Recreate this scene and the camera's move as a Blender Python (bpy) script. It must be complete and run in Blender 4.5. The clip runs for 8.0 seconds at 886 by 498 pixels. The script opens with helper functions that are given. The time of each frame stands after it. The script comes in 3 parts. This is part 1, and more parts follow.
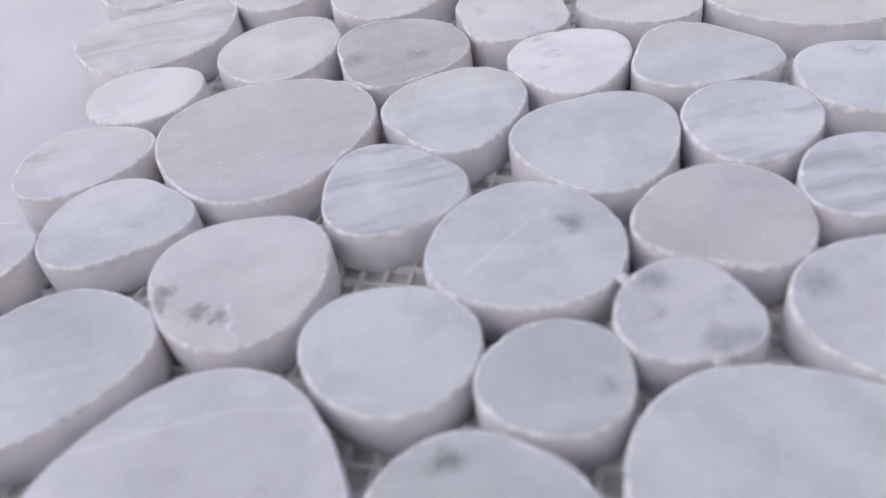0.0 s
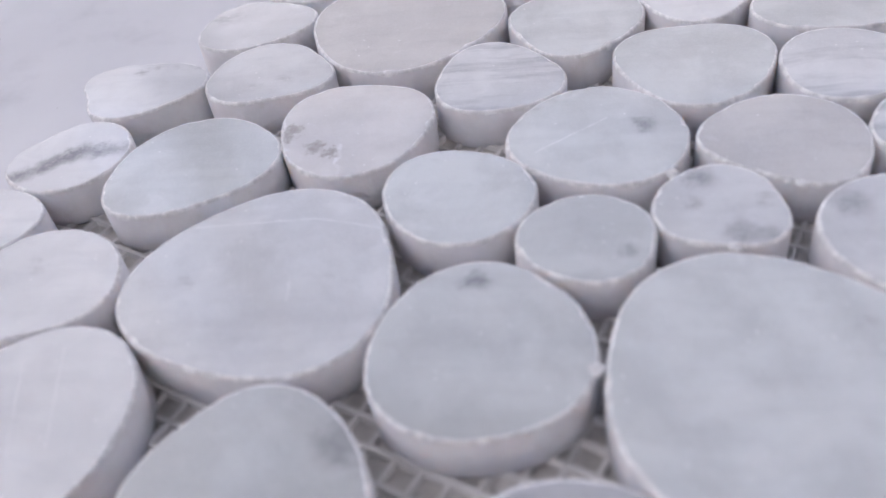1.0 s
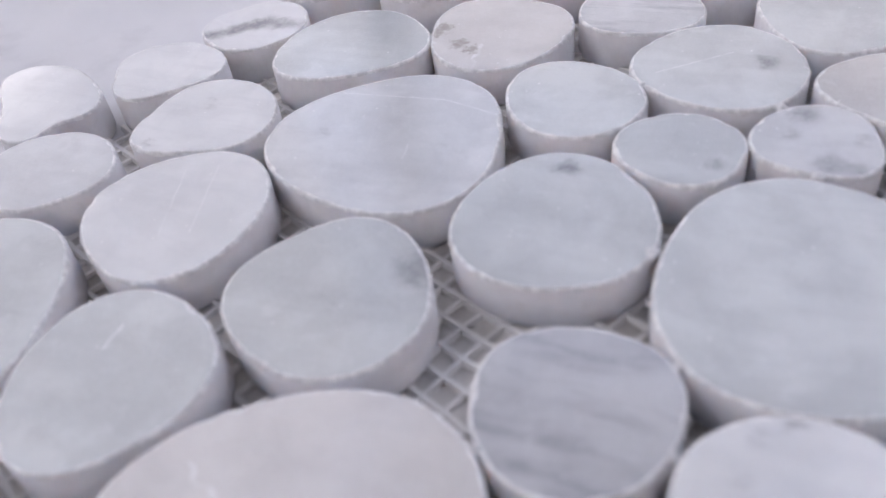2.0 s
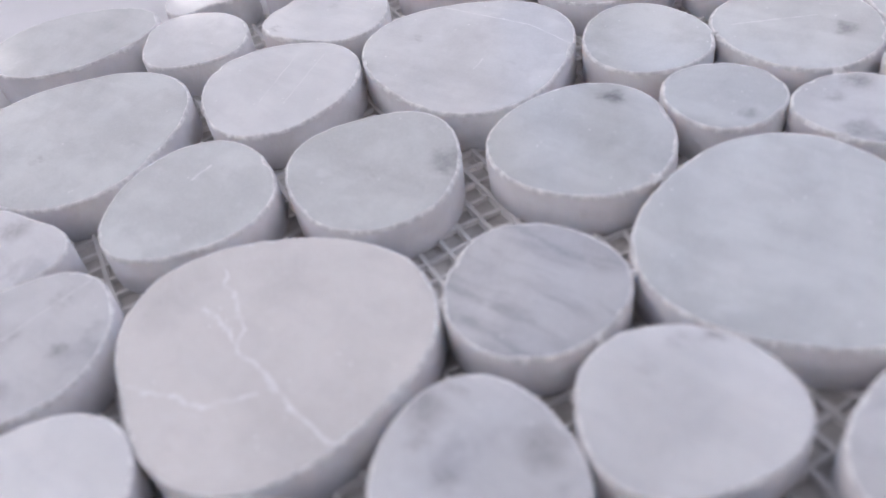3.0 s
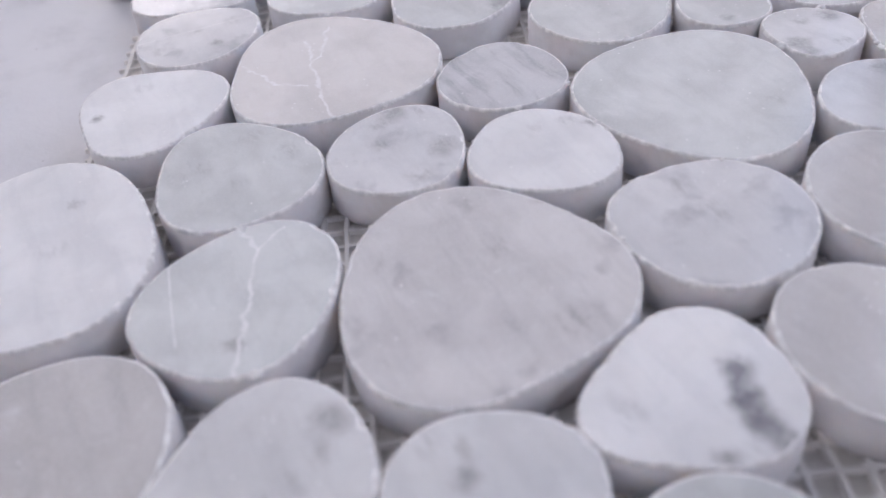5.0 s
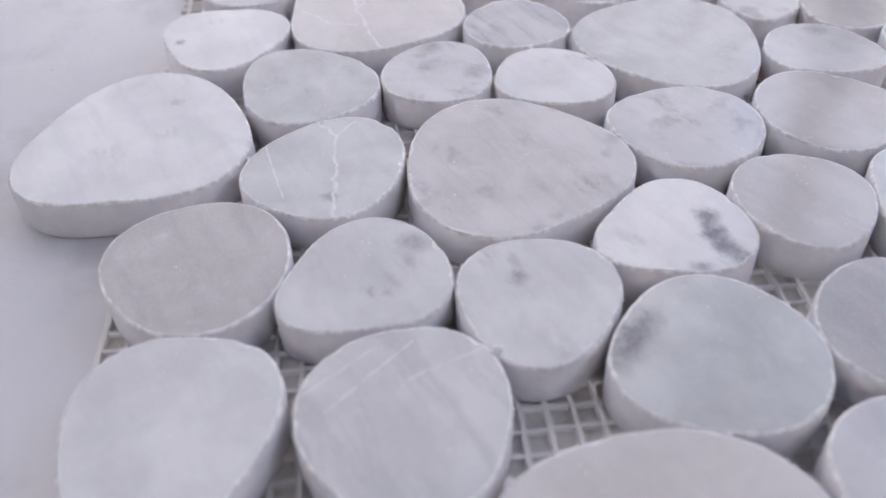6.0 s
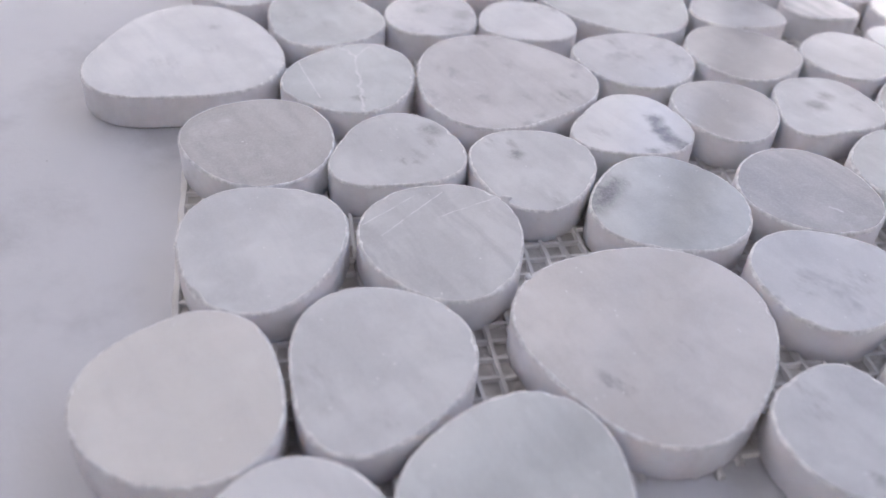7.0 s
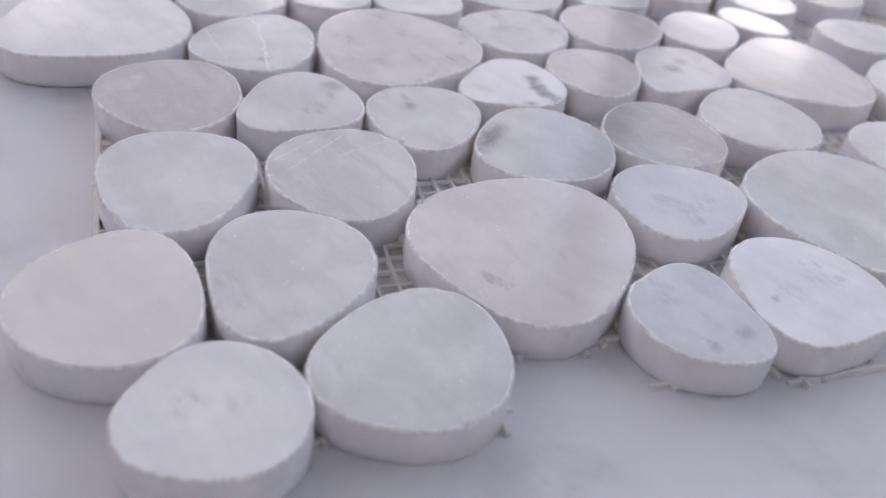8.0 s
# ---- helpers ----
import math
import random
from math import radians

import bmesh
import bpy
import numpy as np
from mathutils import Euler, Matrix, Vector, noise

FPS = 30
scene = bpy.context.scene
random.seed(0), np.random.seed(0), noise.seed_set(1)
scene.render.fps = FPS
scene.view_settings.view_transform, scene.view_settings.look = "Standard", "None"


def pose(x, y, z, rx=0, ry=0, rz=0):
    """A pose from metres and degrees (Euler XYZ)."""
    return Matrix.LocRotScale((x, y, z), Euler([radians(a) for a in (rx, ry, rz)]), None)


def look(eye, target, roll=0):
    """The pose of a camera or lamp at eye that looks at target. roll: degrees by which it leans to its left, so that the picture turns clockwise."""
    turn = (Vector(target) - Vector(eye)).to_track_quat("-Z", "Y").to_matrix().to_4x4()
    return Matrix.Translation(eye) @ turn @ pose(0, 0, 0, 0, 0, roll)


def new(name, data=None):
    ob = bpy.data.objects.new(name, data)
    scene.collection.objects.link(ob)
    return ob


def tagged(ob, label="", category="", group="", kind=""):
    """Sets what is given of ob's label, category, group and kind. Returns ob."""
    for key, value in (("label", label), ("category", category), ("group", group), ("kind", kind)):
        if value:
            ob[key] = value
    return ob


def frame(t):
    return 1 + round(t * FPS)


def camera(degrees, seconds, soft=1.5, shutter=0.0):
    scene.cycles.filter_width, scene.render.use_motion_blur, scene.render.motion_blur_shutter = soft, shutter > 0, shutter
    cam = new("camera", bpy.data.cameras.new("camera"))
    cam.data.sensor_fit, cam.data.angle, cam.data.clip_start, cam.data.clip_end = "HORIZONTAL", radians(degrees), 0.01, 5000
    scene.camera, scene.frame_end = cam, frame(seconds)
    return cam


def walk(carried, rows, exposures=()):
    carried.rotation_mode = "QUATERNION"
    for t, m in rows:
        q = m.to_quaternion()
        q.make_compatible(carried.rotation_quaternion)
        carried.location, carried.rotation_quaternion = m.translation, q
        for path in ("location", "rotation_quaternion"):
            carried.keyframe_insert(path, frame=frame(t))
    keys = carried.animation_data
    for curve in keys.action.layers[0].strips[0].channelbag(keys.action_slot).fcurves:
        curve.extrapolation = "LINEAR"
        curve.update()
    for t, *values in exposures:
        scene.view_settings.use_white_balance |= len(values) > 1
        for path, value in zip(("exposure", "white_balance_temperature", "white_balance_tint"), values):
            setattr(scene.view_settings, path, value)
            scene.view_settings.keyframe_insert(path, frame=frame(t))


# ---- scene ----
cam = camera(56.0, 8.0)
PATH = [
    (0, (0.125, 0.11, 0.114), (0.214, 1.595, -1.222), -9.4),
    (0.5, (0.135, 0.091, 0.113), (0.014, 1.573, -1.225), -9.6),
    (1, (0.143, 0.077, 0.113), (-0.181, 1.524, -1.228), -9.7),
    (1.5, (0.152, 0.064, 0.111), (-0.361, 1.457, -1.229), -9.5),
    (2, (0.162, 0.054, 0.11), (-0.537, 1.363, -1.23), -9.4),
    (3.3, (0.213, 0.045, 0.113), (-0.905, 0.995, -1.247), -10.4),
    (3.5, (0.221, 0.043, 0.113), (-0.944, 0.954, -1.233), -9.8),
    (4, (0.244, 0.043, 0.115), (-1.031, 0.801, -1.227), -9.5),
    (4.5, (0.272, 0.043, 0.115), (-1.081, 0.659, -1.222), -8.4),
    (4.7, (0.285, 0.043, 0.114), (-1.098, 0.602, -1.219), -7.9),
    (5.8, (0.329, 0.001, 0.126), (-0.998, 0.683, -1.207), -2.8),
    (6, (0.338, -0.009, 0.126), (-0.982, 0.711, -1.193), -1.5),
    (6.5, (0.356, -0.034, 0.129), (-0.919, 0.779, -1.18), 1.6),
    (7, (0.374, -0.062, 0.13), (-0.848, 0.863, -1.155), 4.8),
    (7.5, (0.388, -0.083, 0.129), (-0.781, 0.948, -1.124), 7.2),
    (8, (0.401, -0.079, 0.127), (-0.714, 1.04, -1.1), 8.3),
]
cam.data.dof.use_dof, cam.data.dof.focus_distance, cam.data.dof.aperture_fstop = True, 0.21, 12.5
EXPOSURE = [(0, 2.24, 6390, 19), (3, 2.22, 6390, 19), (6, 2.24, 6390, 19.5), (7, 2.18, 6390, 19.5), (8, 2.14, 6390, 19.5)]
walk(cam, [(t, look(eye, target, roll)) for t, eye, target, roll in PATH], EXPOSURE)


# ---- light ----
world = bpy.data.worlds.new("world")
scene.world = world
world.use_nodes = True
wn = world.node_tree.nodes
sky = wn.new("ShaderNodeTexSky")
sky.sky_type = "NISHITA"
sky.sun_disc = False
sky.sun_elevation = radians(36)
sky.sun_rotation = radians(140)
sky.air_density, sky.dust_density, sky.ozone_density = 1.0, 3.0, 1.0
wn["Background"].inputs["Strength"].default_value = 0.15
haze = wn.new("ShaderNodeHueSaturation")
haze.inputs["Saturation"].default_value = 0.5
world.node_tree.links.new(sky.outputs["Color"], haze.inputs["Color"])
world.node_tree.links.new(haze.outputs["Color"], wn["Background"].inputs["Color"])

SUN_DIR = Vector((math.cos(radians(36)) * math.sin(radians(140)), math.cos(radians(36)) * math.cos(radians(140)), math.sin(radians(36))))
sun = new("sun", bpy.data.lights.new("sun", "SUN"))
sun.data.energy, sun.data.angle, sun.data.color = 5.0, radians(0.5), (1.0, 0.95, 0.88)
sun.matrix_world = look(SUN_DIR * 5, (0, 0, 0))


# ---- materials ----
class Nodes:
    """A material's node tree, with short calls to add to it."""

    def __init__(self, name):
        self.mat = bpy.data.materials.new(name)
        self.mat.use_nodes = True
        self.tree = self.mat.node_tree
        self.out = self.tree.nodes["Principled BSDF"]

    def put(self, socket, value):
        if isinstance(value, bpy.types.NodeSocket):
            self.tree.links.new(value, socket)
        elif isinstance(value, (tuple, list)) and len(value) == 3 and socket.type == "RGBA":
            socket.default_value = (*value, 1)
        else:
            socket.default_value = value

    def add(self, kind, **sockets):
        node = self.tree.nodes.new(kind)
        for key, value in sockets.items():
            self.put(node.inputs[key], value)
        return node

    def math(self, op, a, b=0.0, c=0.0):
        node = self.tree.nodes.new("ShaderNodeMath")
        node.operation = op
        for i, v in enumerate((a, b, c)):
            self.put(node.inputs[i], v)
        return node.outputs[0]

    def vec(self, op, a, b=(0, 0, 0)):
        node = self.tree.nodes.new("ShaderNodeVectorMath")
        node.operation = op
        self.put(node.inputs[0], a)
        self.put(node.inputs[1], b)
        return node

    def ramp(self, x, lo, hi, a=0.0, b=1.0):
        node = self.add("ShaderNodeMapRange", Value=x)
        node.interpolation_type = "SMOOTHSTEP"
        for key, value in (("From Min", lo), ("From Max", hi), ("To Min", a), ("To Max", b)):
            node.inputs[key].default_value = value
        return node.outputs[0]

    def noise(self, at, scale, detail=4.0, rough=0.55):
        return self.add("ShaderNodeTexNoise", Vector=at, Scale=scale, Detail=detail, Roughness=rough).outputs["Fac"]

    def mix(self, fac, a, b):
        node = self.tree.nodes.new("ShaderNodeMix")
        node.data_type = "RGBA"
        self.put(node.inputs[0], fac)
        self.put(node.inputs[6], a)
        self.put(node.inputs[7], b)
        return node.outputs[2]

    def bump(self, height, strength, distance):
        return self.add("ShaderNodeBump", Height=height, Strength=strength, Distance=distance).outputs["Normal"]

    def shade(self, **sockets):
        for key, value in sockets.items():
            self.put(self.out.inputs[key.replace("_", " ")], value)
        return self.mat


def segment_distance(n, at, a, b):
    """How far each place lies from the line between two places on the face."""
    ab = Vector((b[0] - a[0], b[1] - a[1], 0))
    ap = n.vec("SUBTRACT", at, (a[0], a[1], 0)).outputs[0]
    along = n.math("DIVIDE", n.vec("DOT_PRODUCT", ap, tuple(ab)).outputs["Value"], max(ab.length_squared, 1e-9))
    along = n.math("MINIMUM", n.math("MAXIMUM", along, 0.0), 1.0)
    foot = n.vec("SCALE", tuple(ab))
    n.put(foot.inputs["Scale"], along)
    return n.vec("LENGTH", n.vec("SUBTRACT", ap, foot.outputs[0]).outputs[0]).outputs["Value"]


TONES = {  # light and dark of the ground colour, cloudiness, streaks, blotches
    "grey": ((0.608, 0.632, 0.640), (0.500, 0.522, 0.532), 0.13, 0.16),
    "pale": ((0.655, 0.666, 0.682), (0.555, 0.566, 0.584), 0.13, 0.20),
    "dim": ((0.490, 0.481, 0.484), (0.410, 0.402, 0.405), 0.24, 0.10),
    "warm": ((0.600, 0.588, 0.580), (0.515, 0.505, 0.505), 0.16, 0.12),
    "cream": ((0.672, 0.654, 0.648), (0.585, 0.570, 0.566), 0.08, 0.12),
    "ivory": ((0.745, 0.728, 0.708), (0.680, 0.664, 0.646), 0.08, 0.08),
    "white": ((0.755, 0.764, 0.780), (0.665, 0.675, 0.694), 0.14, 0.15),
    "streaked": ((0.640, 0.650, 0.670), (0.510, 0.525, 0.550), 0.68, 0.10),
    "drawn": ((0.610, 0.616, 0.628), (0.510, 0.520, 0.535), 0.34, 0.10),
    "banded": ((0.540, 0.550, 0.575), (0.420, 0.430, 0.460), 0.78, 0.20),
    "ashen": ((0.600, 0.594, 0.604), (0.520, 0.514, 0.525), 0.20, 0.75),
    "mottled": ((0.650, 0.655, 0.675), (0.560, 0.570, 0.595), 0.15, 0.75),
    "spotted": ((0.670, 0.672, 0.690), (0.590, 0.595, 0.615), 0.10, 1.00),
}
marbles = {}


def marble(tone, turn=0.0, spots=(), cracks=(), scratches=(), stains=(), veins=()):
    """Honed marble. turn: the way of the streaks in degrees. spots: x, y, radius, depth of grey clouds.
    cracks and scratches: x, y, x, y of white lines, thick or fine; veins: of dark ones. stains: x, y, radius of brown marks."""
    key = (tone, turn, tuple(spots), tuple(cracks), tuple(scratches), tuple(stains), tuple(veins))
    if key in marbles:
        return marbles[key]
    light, dark, streak, blotch = TONES[tone]
    n = Nodes("marble_" + tone)
    here = n.add("ShaderNodeTexCoord").outputs["Object"]
    info = n.add("ShaderNodeObjectInfo")
    apart = n.vec("SCALE", (7.1, 3.7, 5.3))
    n.put(apart.inputs["Scale"], info.outputs["Random"])
    at = n.vec("ADD", here, apart.outputs[0]).outputs[0]
    warp = n.add("ShaderNodeTexNoise", Vector=at, Scale=60.0, Detail=3.0).outputs["Color"]
    warp = n.vec("SCALE", n.vec("SUBTRACT", warp, (0.5, 0.5, 0.5)).outputs[0])
    warp.inputs["Scale"].default_value = 0.012
    bent = n.vec("ADD", at, warp.outputs[0]).outputs[0]
    colour = n.mix(n.ramp(n.noise(bent, 52.0, 5.0, 0.55), 0.34, 0.66), (light[0] * 1.06, light[1] * 1.06, light[2] * 1.06), (dark[0] * 1.06, dark[1] * 1.06, dark[2] * 1.06))
    gently = n.vec("SCALE", warp.outputs[0])
    gently.inputs["Scale"].default_value = 0.4
    drawn = n.add("ShaderNodeMapping", Vector=n.vec("ADD", at, gently.outputs[0]).outputs[0], Rotation=(0, 0, radians(-turn)), Scale=(28.0, 210.0, 60.0)).outputs[0]
    bands = n.ramp(n.noise(drawn, 1.0, 4.0, 0.6), 0.45, 0.68)
    deep = (dark[0] * 0.68, dark[1] * 0.69, dark[2] * 0.73)
    colour = n.mix(n.math("MULTIPLY", bands, streak), colour, deep)
    clouds = n.ramp(n.noise(bent, 95.0, 3.0, 0.5), 0.56, 0.74)
    colour = n.mix(n.math("MULTIPLY", clouds, blotch * 0.62), colour, (dark[0] * 0.6, dark[1] * 0.61, dark[2] * 0.66))
    pale = n.ramp(n.noise(bent, 130.0, 4.0, 0.6), 0.6, 0.75)
    colour = n.mix(n.math("MULTIPLY", pale, 0.22), colour, (0.80, 0.81, 0.83))
    torn = n.ramp(n.noise(at, 520.0, 5.0, 0.7), 0.36, 0.60, 0.62, 1.0)
    frayed = n.vec("SCALE", n.vec("SUBTRACT", n.add("ShaderNodeTexNoise", Vector=at, Scale=260.0, Detail=6.0, Roughness=0.65).outputs["Color"], (0.5, 0.5, 0.5)).outputs[0])
    frayed.inputs["Scale"].default_value = 0.0052
    fine = n.add("ShaderNodeMapping", Vector=at, Rotation=(0, 0, radians(-turn)), Scale=(170.0, 420.0, 300.0)).outputs[0]
    streaky = n.ramp(n.noise(fine, 1.0, 4.0, 0.65), 0.44, 0.66, 0.08, 1.0)
    flat = n.vec("MULTIPLY", n.vec("ADD", here, frayed.outputs[0]).outputs[0], (1, 1, 0)).outputs[0]
    rough = n.vec("SCALE", n.vec("SUBTRACT", n.add("ShaderNodeTexNoise", Vector=at, Scale=420.0, Detail=6.0, Roughness=0.7).outputs["Color"], (0.5, 0.5, 0.5)).outputs[0])
    rough.inputs["Scale"].default_value = 0.010
    ragged = n.vec("MULTIPLY", n.vec("ADD", here, rough.outputs[0]).outputs[0], (1, 1, 0)).outputs[0]
    for x, y, r, depth in spots:
        far = n.vec("LENGTH", n.vec("SUBTRACT", flat, (x, y, 0)).outputs[0]).outputs["Value"]
        worn = torn if depth >= 0.45 else streaky
        colour = n.mix(n.math("MULTIPLY", n.ramp(far, r * 0.1, r * 1.35, min(depth * 1.12, 0.85), 0.0), worn), colour, (0.17, 0.17, 0.19))
    for x, y, r in stains:
        far = n.vec("LENGTH", n.vec("SUBTRACT", ragged, (x, y, 0)).outputs[0]).outputs["Value"]
        colour = n.mix(n.math("MULTIPLY", n.ramp(far, r * 0.5, r * 1.3, 0.85, 0.0), torn), colour, (0.31, 0.27, 0.245))
    for ax, ay, bx, by in veins:
        near = segment_distance(n, flat, (ax, ay), (bx, by))
        colour = n.mix(n.math("MULTIPLY", n.ramp(near, 0.0, 0.0042, 0.62, 0.0), torn), colour, (0.17, 0.17, 0.20))
    for lines, wide, depth, bend in ((cracks, 0.00062, 0.66, 0.0042), (scratches, 0.00028, 0.62, 0.0008)):
        if lines:
            shaken = n.vec("SCALE", n.vec("SUBTRACT", n.add("ShaderNodeTexNoise", Vector=at, Scale=240.0, Detail=3.0).outputs["Color"], (0.5, 0.5, 0.5)).outputs[0])
            shaken.inputs["Scale"].default_value = bend
            face = n.vec("MULTIPLY", n.vec("ADD", here, shaken.outputs[0]).outputs[0], (1, 1, 0)).outputs[0]
            for ax, ay, bx, by in lines:
                near = segment_distance(n, face, (ax, ay), (bx, by))
                uneven = n.ramp(n.noise(at, 300.0, 3.0), 0.34, 0.58, 0.3, 1.0)
                colour = n.mix(n.math("MULTIPLY", n.ramp(near, wide * 0.25, wide, depth, 0.0), uneven), colour, (0.86, 0.86, 0.88))
    specks = n.add("ShaderNodeTexVoronoi", Vector=at, Scale=260.0)
    rare = n.ramp(n.add("ShaderNodeSeparateColor", Color=specks.outputs["Color"]).outputs[0], 0.90, 0.92)
    dots = n.math("MULTIPLY", n.ramp(specks.outputs["Distance"], 0.02, 0.075, 1.0, 0.0), rare)
    colour = n.mix(n.math("MULTIPLY", dots, 0.65), colour, (0.92, 0.92, 0.93))
    dust = n.add("ShaderNodeTexVoronoi", Vector=at, Scale=620.0)
    strewn = n.math("MULTIPLY", n.ramp(n.add("ShaderNodeSeparateColor", Color=dust.outputs["Color"]).outputs[0], 0.72, 0.76), n.ramp(n.noise(at, 110.0, 2.0), 0.56, 0.62))
    flakes = n.math("MULTIPLY", n.ramp(dust.outputs["Distance"], 0.08, 0.22, 1.0, 0.0), strewn)
    colour = n.mix(n.math("MULTIPLY", flakes, 0.7), colour, (0.92, 0.92, 0.93))
    flecks = n.noise(bent, 380.0, 6.0, 0.72)
    colour = n.mix(n.ramp(flecks, 0.54, 0.72, 0.0, 0.10), colour, (dark[0] * 0.62, dark[1] * 0.63, dark[2] * 0.65))
    colour = n.mix(n.ramp(flecks, 0.46, 0.30, 0.0, 0.14), colour, (0.80, 0.81, 0.825))
    grain = n.noise(at, 1900.0, 3.0, 0.7)
    colour = n.mix(n.ramp(grain, 0.35, 0.75, 0.0, 0.16), colour, (0.82, 0.83, 0.85))
    own = n.ramp(info.outputs["Random"], 0.0, 1.0, 0.95, 1.04)
    tuned = n.vec("SCALE", colour)
    n.put(tuned.inputs["Scale"], own)
    relief = n.math("ADD", n.math("MULTIPLY", n.noise(at, 700.0, 5.0, 0.65), 1.0), n.math("MULTIPLY", n.math("MAXIMUM", dots, flakes), 0.8))
    n.shade(Base_Color=tuned.outputs[0], Roughness=n.ramp(n.noise(at, 160.0, 4.0), 0.3, 0.7, 0.09, 0.17), Specular_IOR_Level=0.5,
            Subsurface_Weight=0.35, Subsurface_Radius=(1.0, 0.92, 0.88), Subsurface_Scale=0.0022, Normal=n.bump(relief, 0.12, 0.00006))
    marbles[key] = n.mat
    return n.mat


def sawn_marble():
    """The sawn, unpolished flank of a stone: chalky and sugary, faintly ribbed and stained."""
    n = Nodes("sawn_marble")
    here = n.add("ShaderNodeTexCoord").outputs["Object"]
    info = n.add("ShaderNodeObjectInfo")
    apart = n.vec("SCALE", (7.1, 3.7, 5.3))
    n.put(apart.inputs["Scale"], info.outputs["Random"])
    at = n.vec("ADD", here, apart.outputs[0]).outputs[0]
    colour = n.mix(n.ramp(n.noise(at, 110.0, 5.0, 0.6), 0.3, 0.7), (0.795, 0.787, 0.810), (0.695, 0.685, 0.706))
    tall = n.add("ShaderNodeMapping", Vector=at, Scale=(300.0, 300.0, 110.0)).outputs[0]
    colour = n.mix(n.ramp(n.noise(tall, 1.0, 4.0), 0.52, 0.75, 0.0, 0.18), colour, (0.80, 0.79, 0.80))
    soiled = n.ramp(n.noise(at, 170.0, 5.0, 0.65), 0.56, 0.78, 0.0, 0.3)
    colour = n.mix(soiled, colour, (0.50, 0.47, 0.445))
    pits = n.noise(at, 1500.0, 5.0, 0.7)
    n.shade(Base_Color=colour, Roughness=0.7, Specular_IOR_Level=0.3, Subsurface_Weight=0.7, Subsurface_Radius=(1.0, 0.86, 0.76), Subsurface_Scale=0.005,
            Normal=n.bump(n.math("ADD", pits, n.noise(tall, 1.5, 3.0)), 0.5, 0.00018))
    return n.mat


def bruised_marble():
    """The crushed white arris round the face of a stone."""
    n = Nodes("bruised_marble")
    at = n.add("ShaderNodeTexCoord").outputs["Object"]
    colour = n.mix(n.ramp(n.noise(at, 420.0, 5.0, 0.7), 0.40, 0.62), (0.66, 0.66, 0.67), (0.90, 0.90, 0.905))
    n.shade(Base_Color=colour, Roughness=0.55, Subsurface_Weight=0.3, Subsurface_Radius=(1.0, 0.9, 0.85), Subsurface_Scale=0.001, Normal=n.bump(n.noise(at, 2200.0, 4.0, 0.7), 0.55, 0.00018))
    return n.mat


def thread_material():
    n = Nodes("coated_fibreglass")
    at = n.add("ShaderNodeTexCoord").outputs["Object"]
    colour = n.mix(n.noise(at, 260.0, 4.0), (0.84, 0.825, 0.81), (0.66, 0.645, 0.63))
    n.shade(Base_Color=colour, Roughness=0.5, Normal=n.bump(n.noise(at, 1500.0, 3.0), 0.5, 0.0002))
    return n.mat


def table_material():
    """White laminate, a little smudged and dusty."""
    n = Nodes("white_laminate")
    at = n.add("ShaderNodeTexCoord").outputs["Object"]
    colour = n.mix(n.ramp(n.noise(at, 9.0, 5.0), 0.3, 0.7), (0.708, 0.712, 0.738), (0.618, 0.622, 0.650))
    smudge = n.ramp(n.noise(at, 32.0, 5.0, 0.6), 0.5, 0.78)
    colour = n.mix(n.math("MULTIPLY", smudge, 0.55), colour, (0.41, 0.412, 0.435))
    specks = n.add("ShaderNodeTexVoronoi", Vector=at, Scale=120.0)
    rare = n.ramp(n.add("ShaderNodeSeparateColor", Color=specks.outputs["Color"]).outputs[0], 0.80, 0.82)
    dots = n.math("MULTIPLY", n.ramp(specks.outputs["Distance"], 0.02, 0.055, 1.0, 0.0), rare)
    colour = n.mix(n.math("MULTIPLY", dots, 0.75), colour, (0.22, 0.20, 0.20))
    n.shade(Base_Color=colour, Roughness=n.ramp(n.noise(at, 30.0, 4.0), 0.3, 0.7, 0.38, 0.54), Specular_IOR_Level=0.4, Normal=n.bump(n.math("ADD", n.noise(at, 400.0, 5.0), n.math("MULTIPLY", n.noise(at, 30.0, 3.0), 0.8)), 0.3, 0.0004))
    return n.mat


def plain_material(name, light, dark, scale, rough):
    n = Nodes(name)
    at = n.add("ShaderNodeTexCoord").outputs["Object"]
    colour = n.mix(n.ramp(n.noise(at, scale, 6.0), 0.3, 0.7), light, dark)
    n.shade(Base_Color=colour, Roughness=rough, Normal=n.bump(n.noise(at, scale * 14, 5.0), 0.4, 0.01))
    return n.mat


SAWN, BRUISED, THREAD, LAMINATE = sawn_marble(), bruised_marble(), thread_material(), table_material()
PANEL_PAINT = plain_material("white_panel_paint", (0.86, 0.86, 0.86), (0.80, 0.80, 0.80), 3.0, 0.6)
RENDER = plain_material("grey_render", (0.21, 0.215, 0.225), (0.17, 0.175, 0.185), 4.0, 0.85)
CONCRETE = plain_material("concrete", (0.40, 0.40, 0.39), (0.30, 0.30, 0.29), 1.5, 0.85)
FILM = plain_material("grey_film", (0.68, 0.655, 0.63), (0.55, 0.528, 0.50), 120.0, 0.5)
STEEL = plain_material("painted_steel", (0.30, 0.30, 0.31), (0.25, 0.25, 0.26), 20.0, 0.4)


